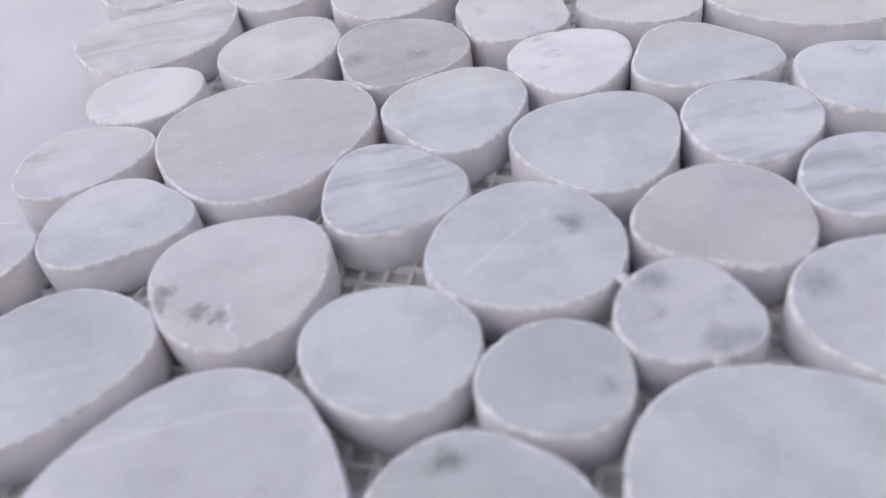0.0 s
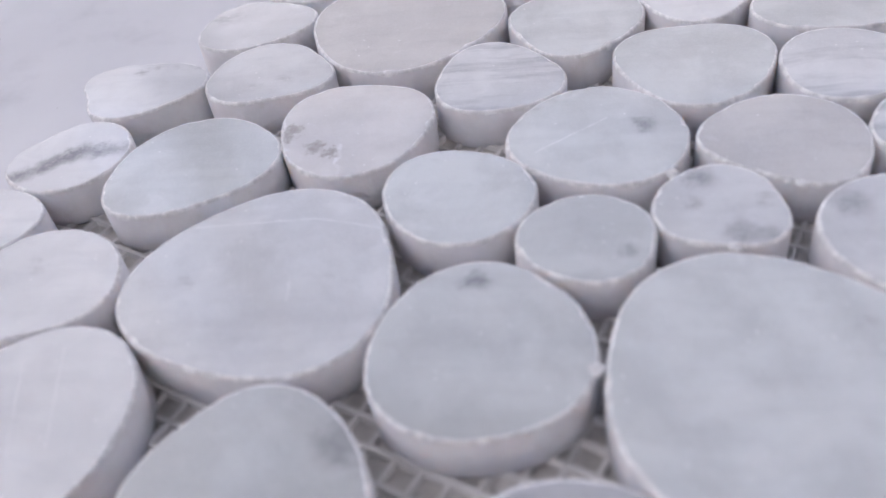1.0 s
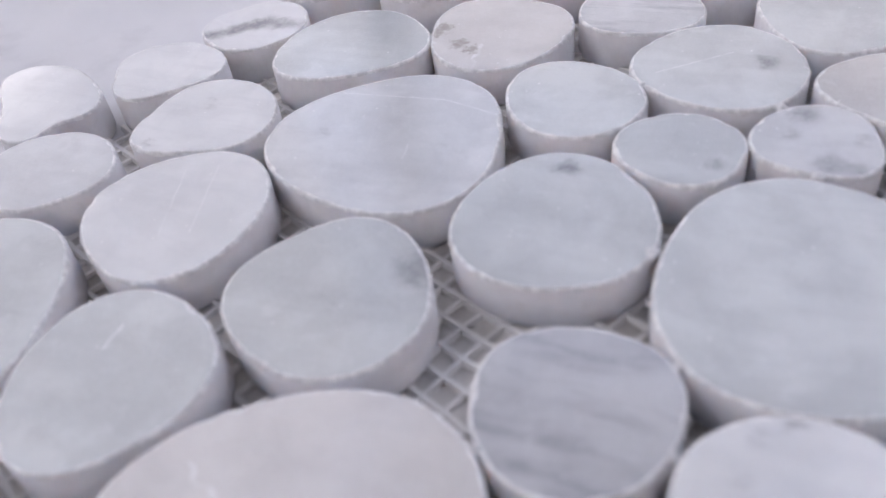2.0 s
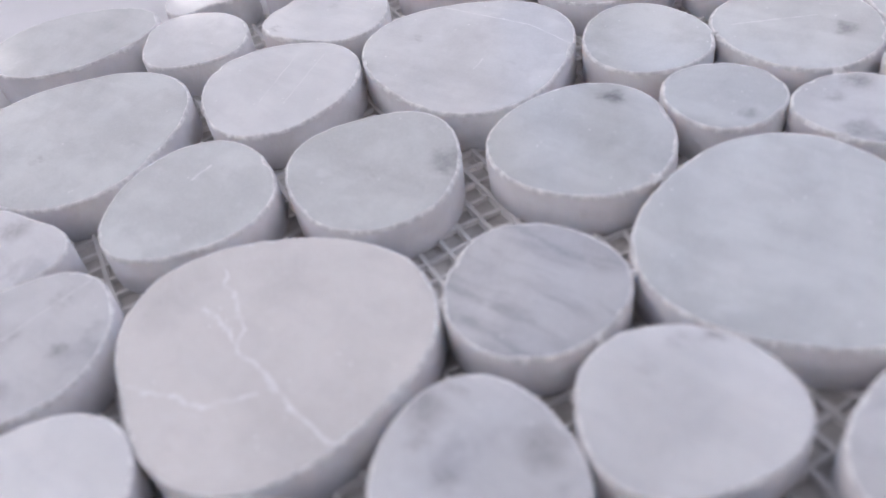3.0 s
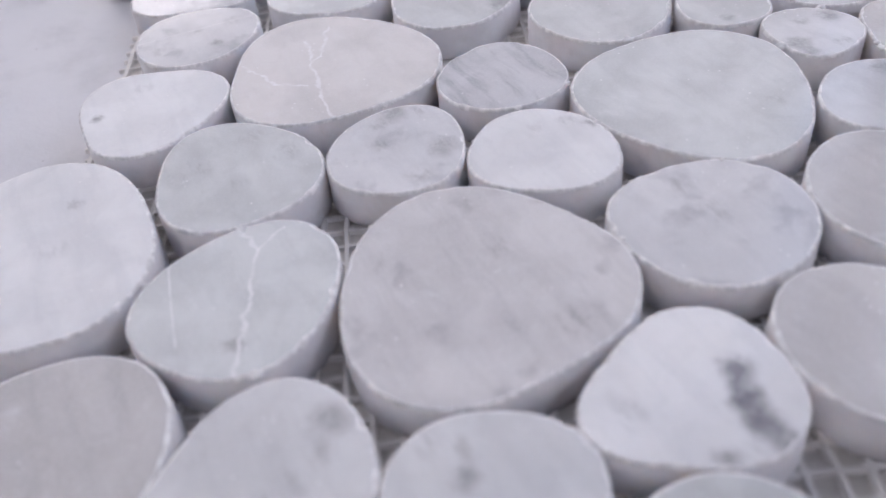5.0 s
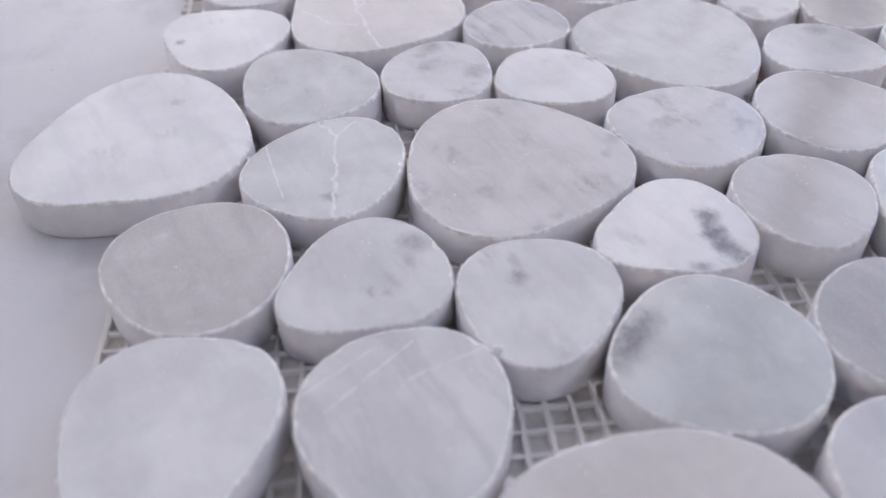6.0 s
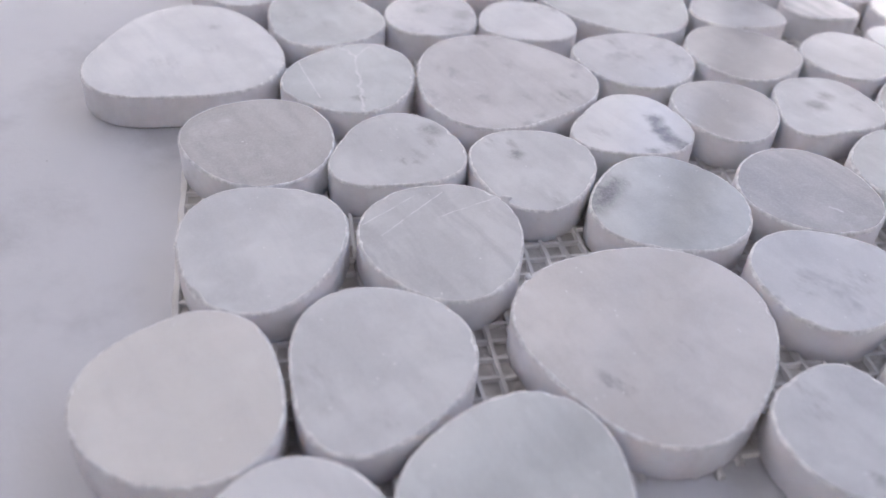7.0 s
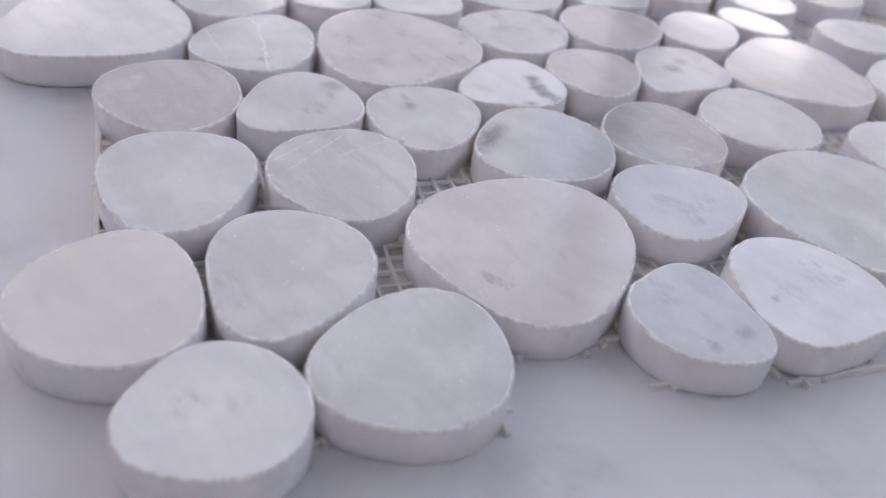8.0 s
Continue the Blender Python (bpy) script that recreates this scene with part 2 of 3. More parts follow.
# ---- building blocks ----
def part(name, bm, material, parent, label=""):
    me = bpy.data.meshes.new(name)
    bm.to_mesh(me)
    bm.free()
    for m in material if isinstance(material, (list, tuple)) else [material]:
        me.materials.append(m)
    ob = new(name, me)
    ob.parent = parent
    return tagged(ob, label)


def box(bm, x0, y0, z0, x1, y1, z1):
    m = Matrix.Translation(((x0 + x1) / 2, (y0 + y1) / 2, (z0 + z1) / 2)) @ Matrix.Diagonal((x1 - x0, y1 - y0, z1 - z0, 1))
    return bmesh.ops.create_cube(bm, size=1, matrix=m)["verts"]


# ---- the large structure ----
TOP = 0.009        # height of the stones' faces
BASE = -0.0013     # height of the tabletop under the net
FLOOR = -0.74
ROOF = 2.00

bm = bmesh.new()
bmesh.ops.create_grid(bm, x_segments=8, y_segments=8, size=400)
ground = tagged(part("ground", bm, CONCRETE, None), "grey concrete ground all round the table", "ground", kind="structure")
ground.location.z = FLOOR

# unseen walls, added and sized to shut out sky light on each side
def blocker_wall(name, x0, y0, x1, y1, top, label):
    bm = bmesh.new()
    box(bm, x0, y0, FLOOR, x1, y1, top)
    tagged(part(name, bm, RENDER, None), label, "wall", kind="structure")


blocker_wall("blocker_south", -2.22, -3.32, 3.20, -3.20, 1.98, "unseen dark grey rendered wall, added to block low sky")
blocker_wall("blocker_west", -2.22, -3.20, -2.10, 3.02, 4.20, "unseen dark grey rendered wall with white reflector panels, added to block the western sky")
blocker_wall("blocker_north", -2.10, 2.90, 3.20, 3.02, 1.72, "unseen dark grey rendered wall with one white reflector panel, added to block low sky")
blocker_wall("blocker_east", 3.08, -3.20, 3.20, 2.90, 1.95, "unseen dark grey rendered wall, added to block low sky")


def blocker_roof():
    """An unseen flat roof on four posts, added to keep the sun off the table; the light comes in below it from all
    sides.
    """
    bm = bmesh.new()
    box(bm, -0.75, -3.00, ROOF, 2.90, 1.15, ROOF + 0.10)
    # second slab, added to narrow the open sky in the north-west
    box(bm, -0.75, 1.15, ROOF, 0.25, 1.60, ROOF + 0.10)
    roof = tagged(part("ceiling", bm, RENDER, None), "unseen dark grey flat roof on four posts, added to block the sun", "ceiling", kind="structure")
    for x, y in ((-0.65, -2.90), (2.80, -2.90), (-0.65, 1.50), (2.80, 1.05)):
        bm = bmesh.new()
        box(bm, x - 0.04, y - 0.04, FLOOR, x + 0.04, y + 0.04, ROOF - 0.001)
        part("post", bm, STEEL, roof)


blocker_roof()


def door(name, x0, y0, x1, y1, top, label):
    """A white leaf added as a reflector, a little proud of its wall, with a stepped edge."""
    bm = bmesh.new()
    box(bm, x0, y0, FLOOR, x1, y1, top)
    bmesh.ops.bevel(bm, geom=bm.edges[:], offset=0.006, segments=2, affect="EDGES")
    tagged(part(name, bm, PANEL_PAINT, None), label, "door", kind="structure")


# unseen sunlit reflectors, set where the polished stones would mirror bright windows
door("reflector_1", -1.50, 2.87, -0.84, 2.905, 1.10, "unseen white sunlit panel, added in place of a window mirrored in the stones")
door("reflector_2", -2.105, 1.36, -2.07, 1.74, 1.11, "unseen white sunlit panel, added in place of a window mirrored in the stones")
door("reflector_3", -2.105, 0.53, -2.07, 0.80, 0.95, "narrow unseen white sunlit panel, added in place of a window mirrored in the stones")
door("reflector_4", -2.105, 0.00, -2.07, 0.43, 0.93, "unseen white sunlit panel, added in place of a window mirrored in the stones")


def make_table():
    table = tagged(new("table"), "white laminate table, a little dusty, under the mosaic sheet", "table")
    table.location = (0.1, 0.2, FLOOR)
    high = BASE - FLOOR
    bm = bmesh.new()
    box(bm, -0.66, -0.8, high - 0.03, 0.9, 0.8, high)
    bmesh.ops.bevel(bm, geom=bm.edges[:], offset=0.004, segments=2, affect="EDGES")
    part("tabletop", bm, LAMINATE, table)
    for x in (-0.58, 0.8):
        for y in (-0.7, 0.7):
            bm = bmesh.new()
            box(bm, x - 0.025, y - 0.025, 0, x + 0.025, y + 0.025, high - 0.0305)
            bmesh.ops.bevel(bm, geom=bm.edges[:], offset=0.003, segments=2, affect="EDGES")
            part("leg", bm, STEEL, table)


make_table()

# ---- the mosaic sheet ----
sheet = tagged(new("mosaic_sheet"), "sheet of sliced white and grey marble pebbles glued on mesh", "mosaic sheet")
ALONG = Vector((math.cos(radians(157)), math.sin(radians(157)), 0))
ACROSS = Vector((math.cos(radians(67)), math.sin(radians(67)), 0))
NEAR, FAR, LEFT, RIGHT = -0.3105, 0.066, 0.0650, 0.4150
PITCH = 0.0051


def near_edge(across):
    """Where the net was cut off along the outermost stones."""
    for end, along in ((0.0715, -0.272), (0.103, -0.3060), (0.145, -0.3050), (0.178, -0.2885), (0.209, -0.3040), (0.236, -0.3065)):
        if across < end:
            return along
    return -0.300


def far_edge(across):
    return 0.012 if across < 0.10 else 0.030 if across < 0.13 else FAR


def spans(along):
    """The stretches of a cross thread that lie inside the net."""
    cells = [LEFT + i * 0.001 for i in range(int((RIGHT - LEFT) / 0.001))]
    runs = []
    for c in cells:
        if near_edge(c) <= along <= far_edge(c):
            if runs and c - runs[-1][1] < 0.0015:
                runs[-1][1] = c
            else:
                runs.append([c, c])
    return [r for r in runs if r[1] - r[0] > 0.004]


def backing_mesh():
    """The fibreglass net under the stones: flat threads that wander a little, with frayed ends."""
    rng = random.Random(5)
    bm = bmesh.new()

    def thread(start, way, side, length, wide, high):
        steps = max(3, int(length / 0.0027))
        rows = []
        for i in range(steps + 1):
            d = length * i / steps
            p = start + way * d
            w = noise.noise(p * 90 + side * 3)
            p = p + side * w * 0.0005
            z = high + 0.00012 * noise.noise(p * 300)
            half = wide / 2 * (1 + 0.25 * noise.noise(p * 500 + side * 9))
            rows.append([bm.verts.new(p + side * s * half + Vector((0, 0, h))) for s, h in ((-1, 0.00005), (-0.55, z), (0.55, z), (1, 0.00005))])
        for a, b in zip(rows, rows[1:]):
            for k in range(3):
                bm.faces.new((a[k], b[k], b[k + 1], a[k + 1]))
        bm.faces.new(rows[0])
        bm.faces.new(rows[-1][::-1])

    k = 0
    while LEFT + k * PITCH < RIGHT:
        across = LEFT + k * PITCH
        near = near_edge(across) - rng.uniform(-0.003, 0.0015)
        thread(ALONG * near + ACROSS * across, ALONG, ACROSS, far_edge(across) - near + rng.uniform(0, 0.004), 0.0015 if k else 0.0021, 0.0013)
        k += 1
    k = 0
    while NEAR + k * PITCH < FAR:
        along = NEAR + k * PITCH
        for lo, hi in spans(along):
            lo = lo - (rng.uniform(0.0014, 0.0036) if along > -0.11 else 0.0004 if rng.random() < 0.7 else rng.uniform(0.0006, 0.002))
            thread(ALONG * along + ACROSS * lo, ACROSS, ALONG, hi - lo + rng.uniform(0, 0.002), 0.0014, 0.0011)
        k += 1
    bmesh.ops.recalc_face_normals(bm, faces=bm.faces)
    part("backing_mesh", bm, THREAD, sheet, "white coated fibreglass backing mesh with frayed edges").location.z = BASE


backing_mesh()


def backing_film():
    """A thin grey film, added under the net to make its holes darker."""
    bm = bmesh.new()
    steps = [LEFT + 0.0003 + k * 0.002 for k in range(int((RIGHT - LEFT) / 0.002))]
    rim = [ALONG * (near_edge(a) + 0.0045) + ACROSS * a for a in steps] + [ALONG * (far_edge(a) - 0.002) + ACROSS * a for a in reversed(steps)]
    foot = [bm.verts.new(p + Vector((0, 0, 0.00002))) for p in rim]
    head = [bm.verts.new(p + Vector((0, 0, 0.00016))) for p in rim]
    bm.faces.new(head)
    bm.faces.new(foot[::-1])
    for i in range(len(rim)):
        k = (i + 1) % len(rim)
        bm.faces.new((foot[i], foot[k], head[k], head[i]))
    bmesh.ops.recalc_face_normals(bm, faces=bm.faces)
    part("backing_film", bm, FILM, sheet, "thin grey film under the mesh").location.z = BASE


backing_film()


def pebble(x, y, a, b, turn, t3, s3, t4, s4, face, label=""):
    """One sliced pebble: a rounded, slightly lobed disc with a sawn flank, a bruised arris and a honed face.
    a, b, turn: half length, half width, way of the length in degrees; the rest lobes of threes and fours."""
    n = 120
    seed = Vector((x * 37.0, y * 41.0, 1.7))
    top = TOP - BASE - 0.00020 + 0.00022 * noise.noise(seed * 5)
    lean = Vector((noise.noise(seed * 3 + Vector((9, 0, 0))), noise.noise(seed * 3 + Vector((0, 9, 0))))) * 0.008
    ca, sa = math.cos(radians(turn)), math.sin(radians(turn))
    bm = bmesh.new()
    rings = [[] for _ in range(8)]
    for i in range(n):
        th = 2 * math.pi * i / n
        s = 1 + t3 * math.cos(3 * th) + s3 * math.sin(3 * th) + t4 * math.cos(4 * th) + s4 * math.sin(4 * th)
        u, v = a * math.cos(th) * s, b * math.sin(th) * s
        px, py = u * ca - v * sa, u * sa + v * ca
        r = math.hypot(px, py)
        q = seed + Vector((px, py, 0)) * 160
        wob = 0.00016 * noise.noise(q) + 0.00007 * noise.noise(q * 4)
        bite = max(0.0, noise.noise(q * 1.3 + Vector((0, 0, 30))) - 0.30) * 0.0016 + max(0.0, noise.noise(q * 3.1 + Vector((0, 0, 60))) - 0.22) * 0.0007
        arris = 0.00056 + 0.00018 * noise.noise(q * 2.5 + Vector((5, 0, 0))) + bite
        flare = 0.00012 * noise.noise(q * 0.6 + Vector((0, 7, 0)))
        zt = top + lean.x * px + lean.y * py
        for ring, (out, z) in zip(rings, ((-0.00035, 0.0), (0.0 + flare * 2, 0.00055), (flare + wob, top * 0.5), (wob, zt - arris * 1.2), (wob - arris * 0.12, zt - arris * 0.55), (wob - arris * 0.5, zt - arris * 0.14), (wob - arris * 1.15, zt), (-r * 0.25, zt + 0.00002))):
            k = (r + out) / r
            ring.append(bm.verts.new((px * k, py * k, z if ring is not rings[2] else z + 0.0003 * noise.noise(q * 2))))
    for level, (lo, hi) in enumerate(zip(rings, rings[1:])):
        for i in range(n):
            f = bm.faces.new((lo[i], lo[(i + 1) % n], hi[(i + 1) % n], hi[i]))
            f.material_index = (1, 1, 1, 2, 2, 2, 0)[level]
            f.smooth = level < 6
    bm.faces.new(rings[-1])
    bm.faces.new(rings[0][::-1]).material_index = 1
    ob = part("pebble", bm, [face, SAWN, BRUISED], sheet, label)
    ob.location = (x, y, BASE + 0.00020)
    return ob


# the pebbles of the sheet, face by face
pebble(0.0676, 0.3429, 0.0244, 0.0195, -165, -0.02, -0.06, -0.04, 0.01, marble("streaked", 40))
pebble(0.1029, 0.3196, 0.0178, 0.0164, 48, 0.03, -0.02, 0.00, 0.00, marble("grey", 15))
pebble(0.1341, 0.3065, 0.0181, 0.0171, 129, 0.06, -0.03, 0.02, 0.02, marble("dim", 20, spots=[(-0.0116, -0.0012, 0.0040, 0.50), (0.0043, -0.0046, 0.0030, 0.45)]))
pebble(0.1659, 0.3147, 0.0163, 0.0150, 109, 0.02, 0.02, -0.02, 0.06, marble("mottled", 75, spots=[(-0.0078, 0.0035, 0.0030, 0.30)]))
pebble(0.1738, 0.2856, 0.0156, 0.0149, 54, 0.00, -0.07, -0.01, -0.00, marble("white", 15, spots=[(-0.0047, 0.0114, 0.0040, 0.35), (-0.0079, -0.0034, 0.0030, 0.30), (-0.0029, 0.0046, 0.0040, 0.25)]))
pebble(0.2029, 0.2762, 0.0172, 0.0146, 158, -0.10, 0.03, 0.00, 0.01, marble("grey", 135))
pebble(0.1995, 0.3084, 0.0164, 0.0139, 160, 0.03, 0.02, 0.00, 0.00, marble("mottled", 75))
pebble(0.2380, 0.2955, 0.0240, 0.0180, 150, 0.03, 0.02, 0.00, 0.00, marble("warm", 15))
pebble(0.2335, 0.2547, 0.0152, 0.0169, 63, -0.02, 0.01, -0.02, -0.02, marble("grey", 135, spots=[(0.0036, 0.0105, 0.0050, 0.40)]))
pebble(0.0672, 0.3087, 0.0156, 0.0138, 177, -0.00, -0.02, -0.01, 0.01, marble("white", 75, spots=[(-0.0086, -0.0074, 0.0030, 0.20)]))
pebble(0.0980, 0.2792, 0.0262, 0.0246, -178, -0.03, -0.05, -0.00, -0.00, marble("warm", 25), "large warm grey banded marble pebble")
pebble(0.1432, 0.2747, 0.0176, 0.0164, -134, -0.04, 0.05, -0.01, 0.02, marble("grey", 30))
pebble(0.1702, 0.2518, 0.0185, 0.0178, -149, -0.07, -0.00, 0.00, 0.01, marble("grey", 120))
pebble(0.2023, 0.2478, 0.0156, 0.0144, -131, 0.03, 0.03, -0.00, -0.00, marble("streaked", 5))
pebble(0.2130, 0.2243, 0.0141, 0.0106, 44, 0.02, -0.01, -0.00, -0.03, marble("streaked", 5))
pebble(0.0545, 0.2836, 0.0167, 0.0137, -167, -0.05, 0.03, 0.01, 0.01, marble("pale", 165, spots=[(-0.0115, 0.0032, 0.0040, 0.35), (-0.0064, 0.0050, 0.0040, 0.25)]))
pebble(0.0656, 0.2568, 0.0167, 0.0143, 175, -0.06, 0.05, 0.01, -0.02, marble("pale", 0, spots=[(-0.0019, -0.0068, 0.0025, 0.30), (0.0053, -0.0036, 0.0030, 0.25)]))
pebble(0.0929, 0.2313, 0.0186, 0.0180, 98, -0.04, 0.03, -0.01, 0.01, marble("cream", 15, cracks=[(-0.0022, -0.0075, -0.0004, -0.0193), (-0.0176, 0.0033, -0.0140, -0.0092)], stains=[(-0.0142, -0.0009, 0.0026), (-0.0074, -0.0082, 0.0022), (-0.0036, -0.0103, 0.0018), (-0.0155, -0.0043, 0.0020)]), "cream marble pebble with a brown broken mark")
pebble(0.1245, 0.2490, 0.0161, 0.0149, 127, 0.03, -0.07, -0.00, -0.00, marble("streaked", 40))
pebble(0.1473, 0.2241, 0.0190, 0.0179, 172, 0.01, 0.03, 0.00, 0.01, marble("grey", 15, spots=[(0.0097, 0.0028, 0.0030, 0.65), (0.0091, 0.0052, 0.0030, 0.30), (-0.0138, 0.0109, 0.0020, 0.30)], scratches=[(-0.0130, -0.0058, 0.0019, 0.0055)]), "grey marble pebble with a dark spot and a line")
pebble(0.1847, 0.2207, 0.0167, 0.0150, 162, 0.04, 0.05, -0.01, 0.02, marble("warm", 30))
pebble(0.1689, 0.1998, 0.0125, 0.0120, 159, -0.03, 0.05, -0.00, -0.02, marble("pale", 45, spots=[(-0.0029, 0.0081, 0.0035, 0.60), (-0.0046, 0.0009, 0.0020, 0.45), (0.0029, -0.0078, 0.0035, 0.55), (0.0075, -0.0091, 0.0030, 0.55), (0.0084, 0.0015, 0.0025, 0.40), (-0.0048, 0.0101, 0.0030, 0.30)]), "pale marble pebble with several grey spots")
pebble(0.2005, 0.1925, 0.0172, 0.0150, 52, 0.03, -0.05, -0.01, -0.01, marble("pale", 60, spots=[(-0.0089, 0.0069, 0.0040, 0.50)]))
pebble(0.0574, 0.2192, 0.0203, 0.0171, -147, 0.02, 0.05, -0.01, 0.00, marble("grey", 75))
pebble(0.0844, 0.1828, 0.0263, 0.0251, 179, 0.05, 0.04, -0.00, -0.00, marble("pale", 90, spots=[(-0.0154, -0.0018, 0.0020, 0.30), (0.0130, 0.0000, 0.0040, 0.15), (0.0140, 0.0209, 0.0040, 0.15)], scratches=[(-0.0178, 0.0142, 0.0066, 0.0162), (0.0066, 0.0162, 0.0234, 0.0124), (0.0056, -0.0017, 0.0063, -0.0063)]), "large grey marble pebble with a fine line")
pebble(0.1190, 0.2057, 0.0163, 0.0147, 147, 0.03, -0.01, 0.00, 0.00, marble("grey", 105))
pebble(0.1444, 0.1922, 0.0130, 0.0123, 176, 0.03, -0.00, 0.00, 0.01, marble("grey", 120, spots=[(0.0075, -0.0042, 0.0020, 0.45)]))
pebble(0.1263, 0.1659, 0.0195, 0.0192, -100, -0.02, -0.03, 0.00, -0.00, marble("grey", 135, spots=[(-0.0020, 0.0146, 0.0026, 0.80), (-0.0037, 0.0146, 0.0020, 0.40), (-0.0001, 0.0137, 0.0020, 0.40)]), "grey marble pebble with one dark spot")
pebble(0.1728, 0.1595, 0.0279, 0.0269, 171, -0.06, -0.01, -0.00, 0.00, marble("grey", 150, spots=[(0.0147, 0.0106, 0.0025, 0.30)]), "large plain grey marble pebble")
pebble(0.0378, 0.1819, 0.0171, 0.0156, -150, 0.03, 0.06, 0.00, 0.03, marble("white", 135, spots=[(-0.0075, -0.0125, 0.0025, 0.35), (-0.0016, 0.0056, 0.0030, 0.25)]))
pebble(0.0511, 0.1502, 0.0203, 0.0195, 99, -0.02, -0.04, 0.01, 0.00, marble("white", 150, scratches=[(0.0009, 0.0152, 0.0073, -0.0052), (-0.0056, 0.0123, 0.0014, -0.0075)]), "grey marble pebble with two long scratches")
pebble(0.0258, 0.2238, 0.0147, 0.0134, -151, 0.02, -0.02, 0.00, -0.02, marble("white", 165, spots=[(0.0118, -0.0095, 0.0020, 0.40), (-0.0095, -0.0070, 0.0030, 0.60), (-0.0044, -0.0038, 0.0030, 0.70), (0.0006, -0.0001, 0.0030, 0.60), (0.0073, 0.0019, 0.0030, 0.60)], veins=[(-0.0116, -0.0087, -0.0030, -0.0019), (-0.0030, -0.0019, 0.0023, 0.0027), (0.0009, 0.0008, 0.0129, 0.0027)]), "white marble pebble with a dark grey vein")
pebble(0.0137, 0.1988, 0.0150, 0.0138, -160, -0.07, -0.01, -0.00, -0.03, marble("white", 0))
pebble(-0.0113, 0.1802, 0.0192, 0.0129, 140, 0.10, 0.08, -0.07, 0.01, marble("white", 15))
pebble(0.0121, 0.1556, 0.0158, 0.0142, 179, 0.01, -0.03, 0.03, -0.00, marble("pale", 30))
pebble(0.0198, 0.1113, 0.0285, 0.0267, -146, 0.05, -0.03, -0.00, 0.00, marble("grey", 45, spots=[(0.0012, -0.0108, 0.0025, 0.30)]))
pebble(0.0654, 0.1105, 0.0194, 0.0180, 99, -0.02, 0.04, 0.01, -0.00, marble("grey", 60, cracks=[(-0.0044, 0.0097, -0.0041, 0.0037)]))
pebble(0.0937, 0.1375, 0.0197, 0.0188, 126, -0.03, -0.03, -0.01, -0.02, marble("grey", 75, spots=[(0.0129, 0.0100, 0.0050, 0.50), (0.0148, 0.0068, 0.0040, 0.40), (0.0008, -0.0013, 0.0040, 0.15)]))
pebble(0.1095, 0.0925, 0.0281, 0.0273, 33, 0.01, 0.07, 0.01, -0.01, marble("cream", 90, cracks=[(-0.0136, -0.0202, -0.0046, -0.0172), (-0.0046, -0.0172, 0.0005, -0.0158), (0.0005, -0.0158, 0.0070, -0.0088), (-0.0156, -0.0013, -0.0068, -0.0025), (-0.0068, -0.0025, -0.0032, -0.0048), (-0.0032, -0.0048, 0.0027, -0.0050), (0.0027, -0.0050, 0.0133, -0.0077), (0.0133, -0.0077, 0.0199, -0.0090), (0.0199, -0.0090, 0.0255, -0.0084), (-0.0204, 0.0073, -0.0058, -0.0002), (-0.0058, -0.0002, -0.0041, -0.0039)]), "large cream marble pebble with branching white cracks")
pebble(0.1408, 0.1260, 0.0162, 0.0161, 69, -0.01, -0.03, -0.00, -0.01, marble("banded", 42), "small grey marble pebble with parallel bands")
pebble(0.1729, 0.1176, 0.0170, 0.0155, 41, 0.04, -0.02, -0.01, -0.01, marble("white", 90, spots=[(-0.0027, 0.0138, 0.0015, 0.45), (-0.0011, 0.0143, 0.0015, 0.40), (-0.0078, 0.0032, 0.0020, 0.25), (-0.0053, 0.0107, 0.0025, 0.30)]))
pebble(0.1541, 0.0912, 0.0175, 0.0157, 136, 0.04, 0.00, -0.00, -0.01, marble("mottled", 105, spots=[(-0.0133, 0.0050, 0.0040, 0.55), (-0.0037, -0.0019, 0.0040, 0.35), (0.0056, 0.0088, 0.0040, 0.50), (0.0122, -0.0002, 0.0040, 0.40), (-0.0113, 0.0115, 0.0030, 0.35), (-0.0026, -0.0123, 0.0030, 0.25), (-0.0111, 0.0008, 0.0030, 0.35)]))
pebble(0.1412, 0.0569, 0.0211, 0.0187, -177, 0.06, 0.01, 0.00, 0.01, marble("grey", 60, spots=[(-0.0007, 0.0126, 0.0040, 0.30), (-0.0052, -0.0074, 0.0040, 0.30), (-0.0114, 0.0077, 0.0040, 0.25), (0.0051, -0.0018, 0.0040, 0.20)]))
pebble(0.1013, 0.0464, 0.0200, 0.0191, 163, -0.07, 0.05, -0.01, 0.00, marble("white", 135, spots=[(-0.0031, -0.0128, 0.0020, 0.65), (-0.0107, 0.0005, 0.0030, 0.20)]))
pebble(0.0383, 0.0729, 0.0196, 0.0163, -140, -0.10, -0.01, 0.03, -0.01, marble("mottled", 150, spots=[(0.0015, 0.0117, 0.0040, 0.50), (-0.0091, -0.0032, 0.0030, 0.50), (-0.0091, -0.0085, 0.0020, 0.35), (-0.0026, 0.0062, 0.0030, 0.30)]))
pebble(0.0697, 0.0669, 0.0181, 0.0172, 90, 0.03, 0.01, -0.00, 0.01, marble("mottled", 165, spots=[(0.0085, 0.0036, 0.0020, 0.50), (-0.0020, 0.0009, 0.0030, 0.35), (-0.0020, 0.0115, 0.0030, 0.35), (0.0032, -0.0112, 0.0030, 0.30)], scratches=[(-0.0050, -0.0164, -0.0017, 0.0181)]), "mottled marble pebble crossed by a white line")
